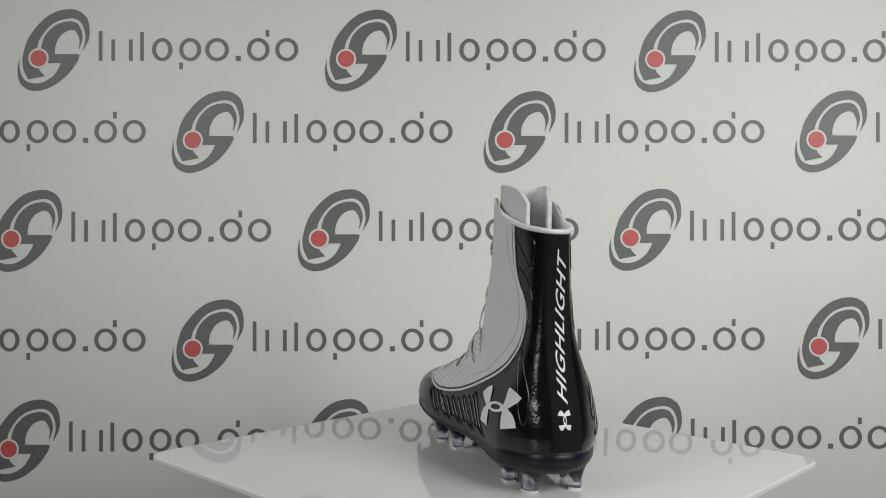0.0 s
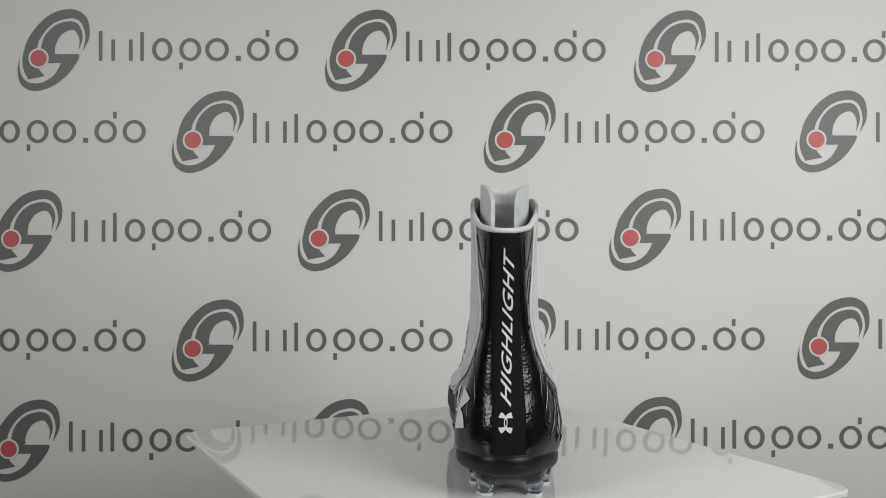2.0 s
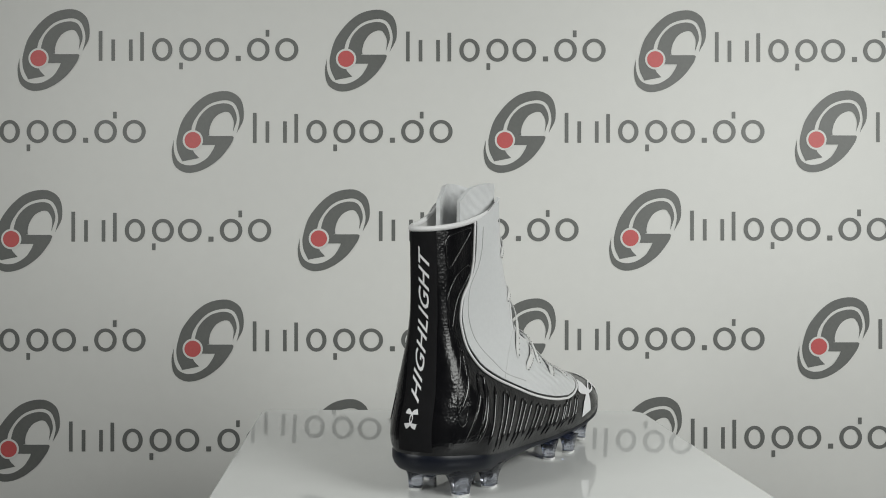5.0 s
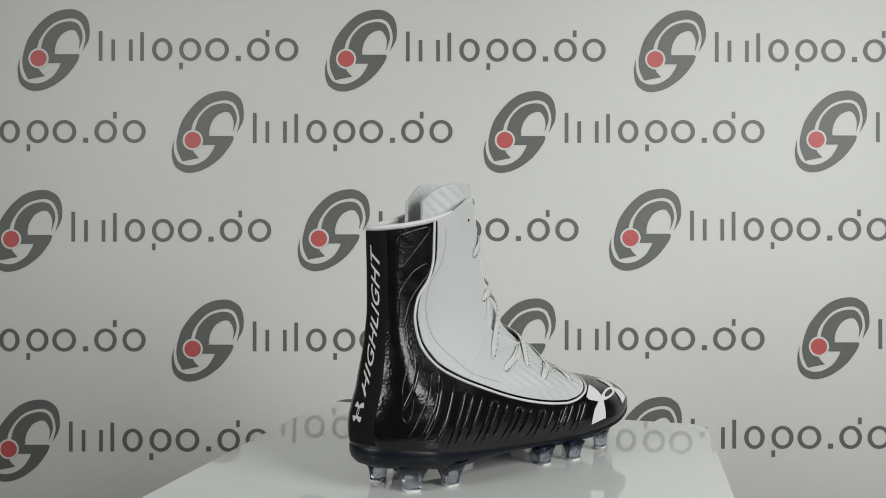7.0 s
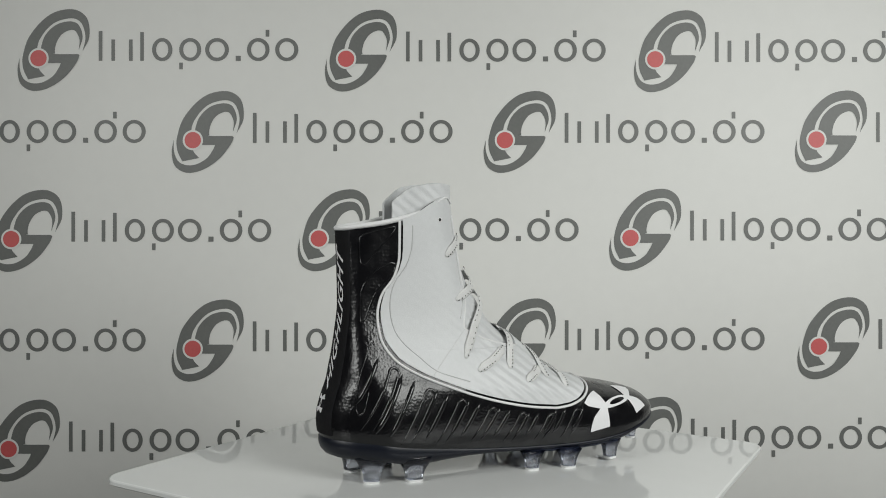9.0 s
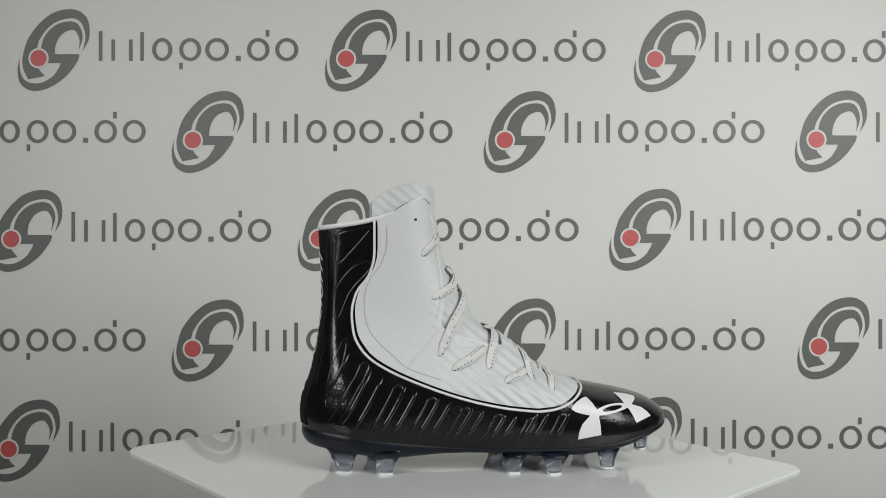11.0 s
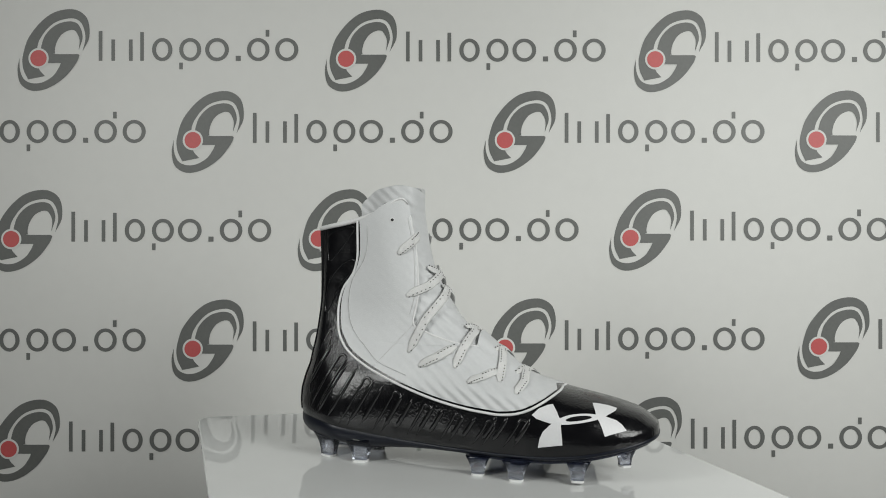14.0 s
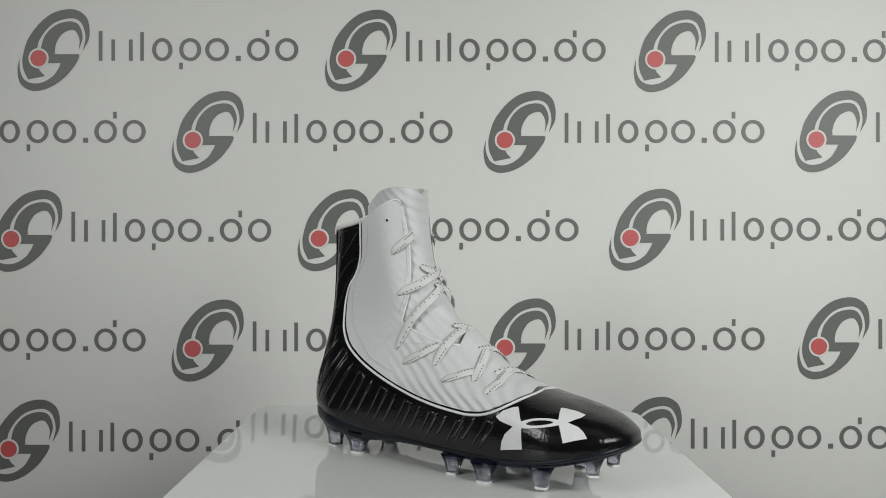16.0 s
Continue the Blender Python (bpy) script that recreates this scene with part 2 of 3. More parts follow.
banner = banner_sheet()
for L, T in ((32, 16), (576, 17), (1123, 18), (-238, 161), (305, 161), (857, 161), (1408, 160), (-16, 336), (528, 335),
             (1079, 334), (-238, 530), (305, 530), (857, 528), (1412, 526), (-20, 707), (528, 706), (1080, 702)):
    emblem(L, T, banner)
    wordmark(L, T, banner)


# ---------------------------------------------------------------- the turntable
def rounded_outline(half, radius, n=10):
    pts = []
    for cx, cy, a0 in ((1, 1, 0), (-1, 1, 90), (-1, -1, 180), (1, -1, 270)):
        for i in range(n + 1):
            a = radians(a0 + 90 * i / n)
            pts.append((cx * (half - radius) + radius * math.cos(a), cy * (half - radius) + radius * math.sin(a)))
    return pts


def turntable():
    base = tagged(new("turntable"), "square white acrylic plate with rounded corners on a turning pedestal", "turntable")
    side = 0.551 * D0 / 2
    rings = []
    for inset, z in ((0.0012, -0.0045), (0, -0.0036), (0, -0.0012), (0.0004, -0.0004), (0.0012, 0.0)):
        rings.append([Vector((x, y, z)) for x, y in rounded_outline(side - inset, 0.017 - inset)])
    n = len(rings[0])
    verts = [p for r in rings for p in r]
    faces = [(i * n + j, i * n + (j + 1) % n, (i + 1) * n + (j + 1) % n, (i + 1) * n + j) for i in range(4) for j in range(n)]
    faces += [tuple(range(n))[::-1], tuple(range(4 * n, 5 * n))]
    me = mesh_from("plate", verts, faces, ACRYLIC, smooth=False)
    plate = part("plate", me, None, base, "glossy white acrylic plate")
    plate.matrix_basis = pose(0.0173 * D0, -0.0164 * D0, 0, 0, 0, 32.4)
    bm = bmesh.new()
    bmesh.ops.create_cone(bm, cap_ends=True, segments=48, radius1=0.06, radius2=0.055, depth=0.03, matrix=pose(0, 0, -0.0195))
    part("hub", bm, PEDESTAL, base)
    return base


def pedestal():
    bm = bmesh.new()
    bmesh.ops.create_cone(bm, cap_ends=True, segments=48, radius1=0.09, radius2=0.07, depth=0.86, matrix=LEAN @ pose(0.0379 * D0, D0, 0.4345))
    me = bpy.data.meshes.new("pedestal")
    bm.to_mesh(me)
    bm.free()
    me.materials.append(PEDESTAL)
    return tagged(new("pedestal", me), "plain grey pedestal under the turning plate", "pedestal")


plate_thing = turntable()
pedestal()


# ---------------------------------------------------------------- the boot: its form in millimetres
# x forward, y to the boot's left, z up; the form is cut into level slices
LEVELS = (0, 10, 18.7, 33, 43.7, 52.8, 59.3, 67, 75, 90.6, 103, 120, 150, 200)
FRONT = (143.5, 143, 139.5, 130.5, 116, 94.5, 75, 55.5, 42.5, 22.5, 3, -11, -27.5, -38)
REAR = (-132.5, -133.7, -134, -133.5, -132, -130.5, -129, -127.2, -125.8, -122.7, -121.2, -119.8, -120.5, -123)
CAPF = (52, 52, 52, 55, 61, 64, 64, 60, 58, 50, 42, 35, 32, 32)
CAPR = (44, 44, 44, 43, 41, 38, 34, 29, 23, 16, 13, 11, 13, 21)
WIDE = {-115: (31, 33, 33.5, 33, 32, 31, 29.5, 28, 25, 20, 16.5, 14, 13.2, 13.8),
        -95: (34, 36, 36, 35.5, 34, 32.5, 31, 29.5, 26.5, 22, 19, 16.8, 16.6, 18),
        -40: (32, 34, 36, 36.5, 36.5, 36, 35.5, 34, 31.5, 27.5, 25.5, 24.2, 24, 26),
        20: (37.5, 39.5, 41.5, 41.5, 41, 40, 38.5, 35, 31, 26, 24, 23, 22, 23.5),
        85: (44, 45.5, 45.5, 44, 42, 38, 36, 33, 30, 26, 24, 23, 22, 23.5),
        125: (42.5, 43.5, 43, 41, 38, 33.5, 33, 33, 30, 26, 24, 23, 22, 23.5)}
MIDY = (1.5, 1.5, 1.5, 1.5, 1.5, 1.5, 1.5, 1.9, 2.4, 3.5, 4.2, 4.8, 5.6, 6.4)
SOLE_X = (-135, -105, -75, -15, 43, 73, 101, 125, 146)
SOLE_Z = (30, 28, 23.5, 19, 18, 19.5, 24, 30, 36)
RIM_X = (-123, -93, -74, -61, -49, -42, -38)
RIM_Z = (175, 180, 186.5, 195, 200, 200, 198)


def level_to_height(x, lev):
    zb = smooth_lerp(SOLE_X, SOLE_Z, x)
    if lev <= 70:
        return zb + lev * (70 - zb) / 70
    if lev <= 120:
        return lev
    return 120 + (lev - 120) * (smooth_lerp(RIM_X, RIM_Z, x) - 120) / 80


def height_to_level(x, z):
    zb = smooth_lerp(SOLE_X, SOLE_Z, x)
    if z <= 70:
        return (z - zb) * 70 / (70 - zb)
    if z <= 120:
        return z
    return 120 + (z - 120) * 80 / (smooth_lerp(RIM_X, RIM_Z, x) - 120)


def slice_at(lev):
    row = [smooth_lerp(LEVELS, t, lev) for t in (FRONT, REAR, CAPF, CAPR, MIDY)]
    wide = [smooth_lerp(LEVELS, WIDE[k], lev) for k in sorted(WIDE)]
    return row, wide


SLICES = {}


def slice_table(lev):
    if lev not in SLICES:
        SLICES[lev] = slice_at(lev)
    return SLICES[lev]


def around(u, lev, sl=None):
    """x and half width at u (0 front, 1 back) of a slice."""
    (xf, xb, cf, cr, my), wide = sl or slice_at(lev)
    length = xf - xb
    if cf + cr > length * 0.96:
        k = length * 0.96 / (cf + cr)
        cf, cr = cf * k, cr * k
    if u < 0.4:
        a = u / 0.4 * math.pi / 2
        x, cap = xf - cf * (1 - math.cos(a)), math.sin(a) ** lerp((30, 70), (0.8, 0.94), lev)
    elif u > 0.65:
        a = (1 - u) / 0.35 * math.pi / 2
        x, cap = xb + cr * (1 - math.cos(a) ** lerp((50, 100, 150, 200), (0.97, 0.86, 0.88, 1.0), lev)), math.sin(a) ** lerp((50, 100), (0.95, 0.88), lev)
    else:
        x, cap = (xf - cf) + ((xb + cr) - (xf - cf)) * (u - 0.4) / 0.25, 1.0
    my += lerp((0, 60, 110, 145), (0, 3, 2.5, 1), x) * lerp((50, 90), (1, 0), lev)
    return x, cap * smooth_lerp(sorted(WIDE), wide, x), my


def twist(u, w, side):
    """The heel faces a little to the boot's right."""
    f = min(1.0, max(0.0, (u - 0.62) / 0.3))
    return -0.13 * side * w * f * f * (3 - 2 * f)


NU, DZ = 180, 0.5
GRID = []                       # skin table: for each u, (x, half width, middle) by height
for iu in range(NU + 1):
    levs = [0.75 * k - 15 for k in range(300)]
    col = [around(iu / NU, lev, slice_table(lev)) for lev in levs]
    hs = np.maximum.accumulate([level_to_height(c[0], lev) for c, lev in zip(col, levs)])
    want = np.arange(0, 215, DZ)
    GRID.append(list(zip(*[np.interp(want, hs, [c[k] for c in col]).tolist() for k in range(3)])))


def skin(side, u, z):
    """A point of the boot's skin in metres: side -1 right, 1 left; z is the true height in mm."""
    fu, fz = min(max(u, 0), 1) * NU, min(max(z / DZ, 0), 428.9)
    iu, iz = min(int(fu), NU - 1), int(fz)
    fu, fz = fu - iu, fz - iz
    a, b, c, d = GRID[iu][iz], GRID[iu + 1][iz], GRID[iu][iz + 1], GRID[iu + 1][iz + 1]
    x, w, my = [(a[k] * (1 - fu) + b[k] * fu) * (1 - fz) + (c[k] * (1 - fu) + d[k] * fu) * fz for k in range(3)]
    return Vector((x + twist(u, w, side), my + side * w, z)) * MM


def skin_out(side, u, z, out):
    """The same, lifted off the skin by out mm."""
    p = skin(side, u, z)
    e = 0.012
    du = skin(side, min(u + e, 1), z) - skin(side, max(u - e, 0), z)
    if u < e:
        du = skin(side, e, z) - skin(-side, e, z)
    if u > 1 - e:
        du = skin(-side, 1 - e, z) - skin(side, 1 - e, z)
    dz = skin(side, u, z + 1.2) - skin(side, u, z - 1.2)
    n = du.cross(dz)
    if n.length < 1e-12:
        n = Vector((0, side, 0))
    n.normalize()
    if n.dot(Vector((0, side, 0.15)) if 0.08 < u < 0.92 else (Vector((1, 0, 0.4)) if u < 0.5 else Vector((-1, 0, 0)))) < 0:
        n.negate()
    return p + n * out * MM


def u_of_x(z, x):
    """u at which the skin at height z has this x."""
    lo, hi = 0.0, 1.0
    for _ in range(26):
        mid = (lo + hi) / 2
        if skin(-1, mid, z).x / MM > x:
            lo = mid
        else:
            hi = mid
    return (lo + hi) / 2


def boot_shell(parent):
    rows = []
    us = [i / 44 for i in range(45)]
    levs = [0, 4, 8, 12, 16, 20, 25, 30, 35, 40, 44, 48, 52, 55, 58, 61, 64, 67, 70, 74, 78, 82, 86, 90, 95, 100, 106, 112, 120, 130,
            140, 150, 160, 170, 180, 190, 200]
    for lev in levs:
        sl = slice_at(lev)
        right, left = [], []
        for u in us:
            x, w, my = around(u, lev, sl)
            z = level_to_height(x, lev)
            right.append(Vector((x + twist(u, w, -1), my - w, z)) * MM)
            left.append(Vector((x + twist(u, w, 1), my + w, z)) * MM)
        ring = right + left[::-1][1:-1]
        rows.append(ring)
    # the shell ends under the white panels; the front is left to them and the tongue
    n = len(rows[0])
    verts = [p for r in rows for p in r]
    faces = []
    for i in range(len(rows) - 1):
        for j in range(n):
            k = (j + 1) % n
            open_to = 22 if 86 <= levs[i] < 116 else 14
            if levs[i] >= 74 and (j < open_to or j >= n - open_to):
                continue
            faces.append((i * n + j, i * n + k, (i + 1) * n + k, (i + 1) * n + j))
    me = mesh_from("shell", verts, faces, BLACK_GLOSS)
    return part("shell", me, None, parent, "glossy black moulded shell")


boot = tagged(new("football_boot"), "glossy black and white high-top football boot with clear studs", "football boot")
boot_shell(boot)


def sole_layer(name, layers, mat, parent, label, bulk, start=-200.0):
    """A moulded layer that follows the sole's outline; bulk scales its depth along the boot."""
    us = [i / 40 for i in range(41)]
    rings = []
    for inset, drop in layers:
        sl = slice_at(2)
        right, left = [], []
        for u in us:
            x, w, my = around(u, 2, sl)
            s = max(0.0, 1 - inset / 44)
            z = smooth_lerp(SOLE_X, SOLE_Z, max(x, start)) - drop * smooth_lerp((-135, -80, -50, -15, 30, 90, 146), bulk, max(x, start))
            for side, half in ((-1, right), (1, left)):
                half.append(Vector((max(start, 5 + (x + twist(u, w, side) - 5) * (1 - inset / 139)), my + side * w * s, z)) * MM)
        rings.append(right + left[::-1][1:-1])
    me = grid_mesh(name, rings, mat, close=True)
    bm = bmesh.new()
    bm.from_mesh(me)
    bm.verts.ensure_lookup_table()
    n = len(rings[0])
    half = n // 2
    last = [bm.verts[(len(rings) - 1) * n + k] for k in range(n)]
    for k in range(1, half):
        q = [last[k - 1], last[k], last[n - k], last[(n - k + 1) % n]]
        if len(set(q)) == 4:
            bm.faces.new(q).smooth = True
        elif len(set(q)) == 3:
            bm.faces.new(list(dict.fromkeys(q))).smooth = True
    bmesh.ops.remove_doubles(bm, verts=bm.verts[:], dist=0.00002)
    bmesh.ops.recalc_face_normals(bm, faces=bm.faces)
    bm.to_mesh(me)
    bm.free()
    return part(name, me, None, parent, label)


SOLE_MAT = material("navy_sole", (0.005, 0.0066, 0.0125), 0.38, grain=0.1, scale=300, spec=0.3)
STUD_MAT = material("clear_stud", (0.80, 0.83, 0.90), 0.1)
STUD_MAT.node_tree.nodes["Principled BSDF"].inputs["Transmission Weight"].default_value = 0.9
STUD_MAT.node_tree.nodes["Principled BSDF"].inputs["IOR"].default_value = 1.35
CLEAR_NAVY = material("clear_navy_plate", (0.07, 0.085, 0.15), 0.15)
CLEAR_NAVY.node_tree.nodes["Principled BSDF"].inputs["Transmission Weight"].default_value = 0.8
CLEAR_NAVY.node_tree.nodes["Principled BSDF"].inputs["IOR"].default_value = 1.3


def dyed(m):
    """Clear below, dyed navy towards the sole."""
    n, k = m.node_tree.nodes, m.node_tree.links
    tc = n.new("ShaderNodeTexCoord")
    sp = n.new("ShaderNodeSeparateXYZ")
    k.new(tc.outputs["Generated"], sp.inputs[0])
    mr = n.new("ShaderNodeMapRange")
    mr.inputs[1].default_value, mr.inputs[2].default_value = 0.25, 0.9
    k.new(sp.outputs["Z"], mr.inputs[0])
    mix = n.new("ShaderNodeMix")
    mix.data_type = "RGBA"
    mix.inputs["A"].default_value, mix.inputs["B"].default_value = (0.66, 0.69, 0.77, 1), (0.012, 0.017, 0.045, 1)
    k.new(mr.outputs[0], mix.inputs["Factor"])
    k.new(mix.outputs["Result"], n["Principled BSDF"].inputs["Base Color"])


dyed(STUD_MAT)
TIP_MAT = material("white_stud_tip", (0.75, 0.75, 0.75), 0.4)


def stud(parent, x, y, z0, z1, wide, deep, angle):
    rings = []
    for f, k in ((0, 1.0), (0.08, 1.03), (0.28, 1.14), (0.45, 1.32), (0.6, 1.62), (0.74, 1.95), (0.87, 2.35), (1.0, 2.7), (1.0, 0.02)):
        k = k if x < -50 or k < 1 else 1 + (k - 1) * 0.6
        z = z0 + (z1 - z0) * f
        ring = []
        for i in range(16):
            a = 2 * math.pi * i / 16
            cx, cy = math.copysign(abs(math.cos(a)) ** 0.5, math.cos(a)), math.copysign(abs(math.sin(a)) ** 0.5, math.sin(a))
            px, py = cx * wide * k / 2, cy * deep * (1 + (k - 1) * 0.5) / 2
            r = radians(angle)
            ring.append(Vector((x + px * math.cos(r) - py * math.sin(r), y + px * math.sin(r) + py * math.cos(r), z)) * MM)
        rings.append(ring)
    me = grid_mesh("stud", rings, STUD_MAT, close=True)
    body = part("stud", me, None, parent, "clear tapered stud with a white tip")
    tip = [[Vector((p.x, p.y, p.z)) for p in rings[0]], [Vector((p.x, p.y, p.z + 1.6 * MM)) for p in rings[0]]]
    c = sum(tip[0], Vector()) / 16
    verts = tip[0] + [c + (p - c) * 1.06 for p in tip[1]] + [c]
    verts = [Vector((v.x, v.y, v.z)) for v in verts]
    faces = [(j, (j + 1) % 16, 16 + (j + 1) % 16, 16 + j) for j in range(16)] + [(32, (j + 1) % 16, j) for j in range(16)]
    part("tip", mesh_from("tip", verts, faces, TIP_MAT, smooth=False), None, body)


sole_layer("sole_plate", ((0.8, -1.2), (-0.5, 0.2), (-0.3, 4), (0.8, 6.5), (3.6, 9.2), (9, 11), (26, 11.4)), SOLE_MAT, boot,
           "translucent dark navy sole plate", (1.25, 1.15, 0.75, 0.4, 0.34, 0.36, 0.5))
sole_layer("stud_plate", ((4, 2.0), (3.2, 4.2), (4.4, 5.8), (9, 6.4), (24, 6.4)), CLEAR_NAVY, boot,
           "clear bluish forefoot stud plate", (1, 1, 1, 0.35, 0.9, 1, 1.1), start=-8.0)
for x, y, z0, z1, w, d, a in ((-103, -17, 0, 20, 11, 9, -22), (-74, -24, 0, 18, 11, 9, 0), (-105, 16, 0, 20, 11, 9, 22), (-78, 22, 0, 18, 11, 9, 0),
                              (19, -30, 0, 14, 9, 8, 0), (48, -35, 0, 14, 10, 8, 0), (90, -30, 2, 17, 9, 8, 15), (121, -16, 12, 26, 8, 7, 35),
                              (19, 33, 0, 14, 9, 8, 0), (48, 39, 0, 14, 10, 8, 0), (90, 34, 2, 17, 9, 8, -15), (121, 19, 12, 26, 8, 7, -35)):
    stud(boot, x, y, z0, z1, w, d, a)

# ---------------------------------------------------------------- the boot: panels, tongue, collar
EDGE_Z = (45.8, 48, 53.8, 63.3, 74.4, 84.4, 99, 114, 129, 141, 156, 183, 200)
EDGE_X = (34, 13.6, -16, -46.5, -74, -89.5, -98, -99.5, -96.3, -87.5, -84, -84.5, -84.5)
TOE_Z = (45.8, 46.8, 49.8, 54.5, 59, 62.5)
TOE_X = (34, 45, 55, 64, 71, 77)
THROAT_U = 0.21
THROAT_Z = (90, 91.5, 97, 104, 107, 125, 148, 163, 181, 195)
THROAT_X = (14, -1, -20, -35, -36, -33, -36, -38.5, -42, -45)


def panel_span(z, inset, side=-1):
    """u at the front and at the back of the white panel at height z, drawn in by inset mm."""
    back = u_of_x(z, smooth_lerp(EDGE_Z, EDGE_X, max(z - inset, 45.8)) + inset * lerp((66, 90), (0, 1), z)
                  - (lerp((80, 105), (0, 4.5), z) if side > 0 else 0))
    if z - inset < 62.5:
        front = u_of_x(z, smooth_lerp(TOE_Z, TOE_X, max(z - inset, 45.8)))
    elif z < 90:
        front = 0.0
    else:
        front = u_of_x(z, lerp(THROAT_Z, THROAT_X, z))
    return min(front, back), back


def rim_height(side, u):
    """Height of the collar's edge above the skin at u."""
    x, w, my = around(u, 199)
    return level_to_height(x, 200)


def panel(side, parent):
    n = 40
    zs = [48.45, 48.6, 48.9, 49.4, 50, 51, 52, 54, 56, 58, 60, 62, 64, 67, 70, 74, 78, 82, 86, 89.9, 90.1, 90.8, 91.6, 93, 95, 98, 101, 104, 107, 110, 113, 117, 122, 128,
          134, 140, 147, 154, 161, 168, 174]
    skins = []
    for lift in (0.9, -0.7):
        rows = []
        for z in zs:
            a, b = panel_span(z, 2.6, side)
            rows.append([skin_out(side, a + (b - a) * j / n, z, lift) for j in range(n + 1)])
        a, b = panel_span(176, 2.6, side)
        for f in (0.25, 0.5, 0.75, 1.0):
            row = []
            for j in range(n + 1):
                u = a + (b - a) * j / n
                top = rim_height(side, u) - 0.5 - 5.5 * max(0.0, 1 - j / 5.0) ** 2.2
                row.append(skin_out(side, u, 174 + (top - 174) * f, lift))
            rows.append(row)
        skins.append(rows)
    me = thick_grid("side_panel", *skins, WHITE_RIBBED)
    return part("side_panel", me, None, parent, "white ribbed synthetic side panel")


def edge_line(side, inset, lift, toe=True):
    """Points along the panel's border, from the collar down and round to the toe."""
    pts = []
    z = 181.0
    while z > 50:
        a, b = panel_span(z, inset, side)
        pts.append(skin_out(side, b, z, lift))
        z -= 2.0 if z > 80 else 1.0
    x0, x1 = smooth_lerp(EDGE_Z, EDGE_X, 50 - inset), smooth_lerp(TOE_Z, TOE_X, 50 - inset)
    for i in range(1, 30):
        x = x0 + (x1 - x0) * i / 30
        z = inset + (smooth_lerp(EDGE_X[3::-1], EDGE_Z[3::-1], x) if x < 34 else smooth_lerp(TOE_X, TOE_Z, x))
        pts.append(skin_out(side, u_of_x(z, x), z, lift))
    z = 50.0
    while z < 62.3:
        a, b = panel_span(z, inset)
        pts.append(skin_out(side, a, z, lift))
        z += 0.8
    pts.append(skin_out(side, 0.0, 62.6, lift))
    # even out the run
    for _ in range(3):
        pts = [pts[0]] + [(pts[i - 1] + pts[i] * 2 + pts[i + 1]) / 4 for i in range(1, len(pts) - 1)] + [pts[-1]]
    return pts


def ribbed(strength, fade, relief):
    """White synthetic with slanting raised ribs, flatter towards the ankle."""
    m = material("white_ribbed", (0.635, 0.645, 0.65), 0.5, grain=0.02, scale=350)
    n, l = m.node_tree.nodes, m.node_tree.links
    tc = n.new("ShaderNodeTexCoord")
    mp = n.new("ShaderNodeMapping")
    mp.inputs["Rotation"].default_value = (0, radians(52), 0)
    l.new(tc.outputs["Object"], mp.inputs["Vector"])
    wv = n.new("ShaderNodeTexWave")
    wv.inputs["Scale"].default_value = 48
    wv.inputs["Distortion"].default_value = 0.6
    wv.inputs["Detail"].default_value = 1
    l.new(mp.outputs["Vector"], wv.inputs["Vector"])
    no = n.new("ShaderNodeTexNoise")
    no.inputs["Scale"].default_value = 1400
    l.new(tc.outputs["Object"], no.inputs["Vector"])
    ad = n.new("ShaderNodeMath")
    ad.operation = "MULTIPLY_ADD"
    ad.inputs[1].default_value = 0.15
    l.new(no.outputs["Fac"], ad.inputs[0])
    sp = n.new("ShaderNodeSeparateXYZ")
    l.new(tc.outputs["Object"], sp.inputs[0])
    mr = n.new("ShaderNodeMapRange")
    mr.inputs[1].default_value, mr.inputs[2].default_value = -0.05, 0.005
    mr.inputs[3].default_value, mr.inputs[4].default_value = fade, 1.0
    l.new(sp.outputs["X"], mr.inputs[0])
    mu = n.new("ShaderNodeMath")
    mu.operation = "MULTIPLY"
    l.new(wv.outputs["Fac"], mu.inputs[0])
    l.new(mr.outputs[0], mu.inputs[1])
    l.new(mu.outputs[0], ad.inputs[2])
    bp = n.new("ShaderNodeBump")
    bp.inputs["Strength"].default_value = strength
    bp.inputs["Distance"].default_value = relief
    l.new(ad.outputs[0], bp.inputs["Height"])
    l.new(bp.outputs["Normal"], n["Principled BSDF"].inputs["Normal"])
    return m


WHITE_RIBBED = ribbed(0.6, 0.03, 0.0014)
TONGUE_RIBBED = ribbed(0.8, 0.25, 0.0015)



def seam_line(side):
    """A stitched line that keeps about a thumb's width inside the panel's border."""
    pts = []
    z = 178.0
    while z > 82:
        pts.append(skin_out(side, panel_span(z, 9.0, side)[1], z, 0.95))
        z -= 2.5
    x = pts[-1].x / MM + 3
    while x < -35:
        z = lerp((-85, -74, -46.5, -16, 13.6, 34, 52, 60), (83, 74.4, 63.3, 53.8, 48, 45.8, 48.5, 52), x) + lerp((-85, -50, 40, 60), (2.5, 8, 8, 6), x)
        pts.append(skin_out(side, u_of_x(z, x), z, 0.95))
        x += 4
    for _ in range(4):
        pts = [pts[0]] + [(pts[i - 1] + pts[i] * 2 + pts[i + 1]) / 4 for i in range(1, len(pts) - 1)] + [pts[-1]]
    return pts


for side in (-1, 1):
    panel(side, boot)
    part("piping", tube_mesh("piping", edge_line(side, 0.2, 0.45), 0.95 * MM, WHITE_TRIM), None, boot, "white raised piping")
    part("seam", tube_mesh("seam", seam_line(side), 0.28 * MM, THREAD, sides=6), None, boot, "thin grey stitched seam")


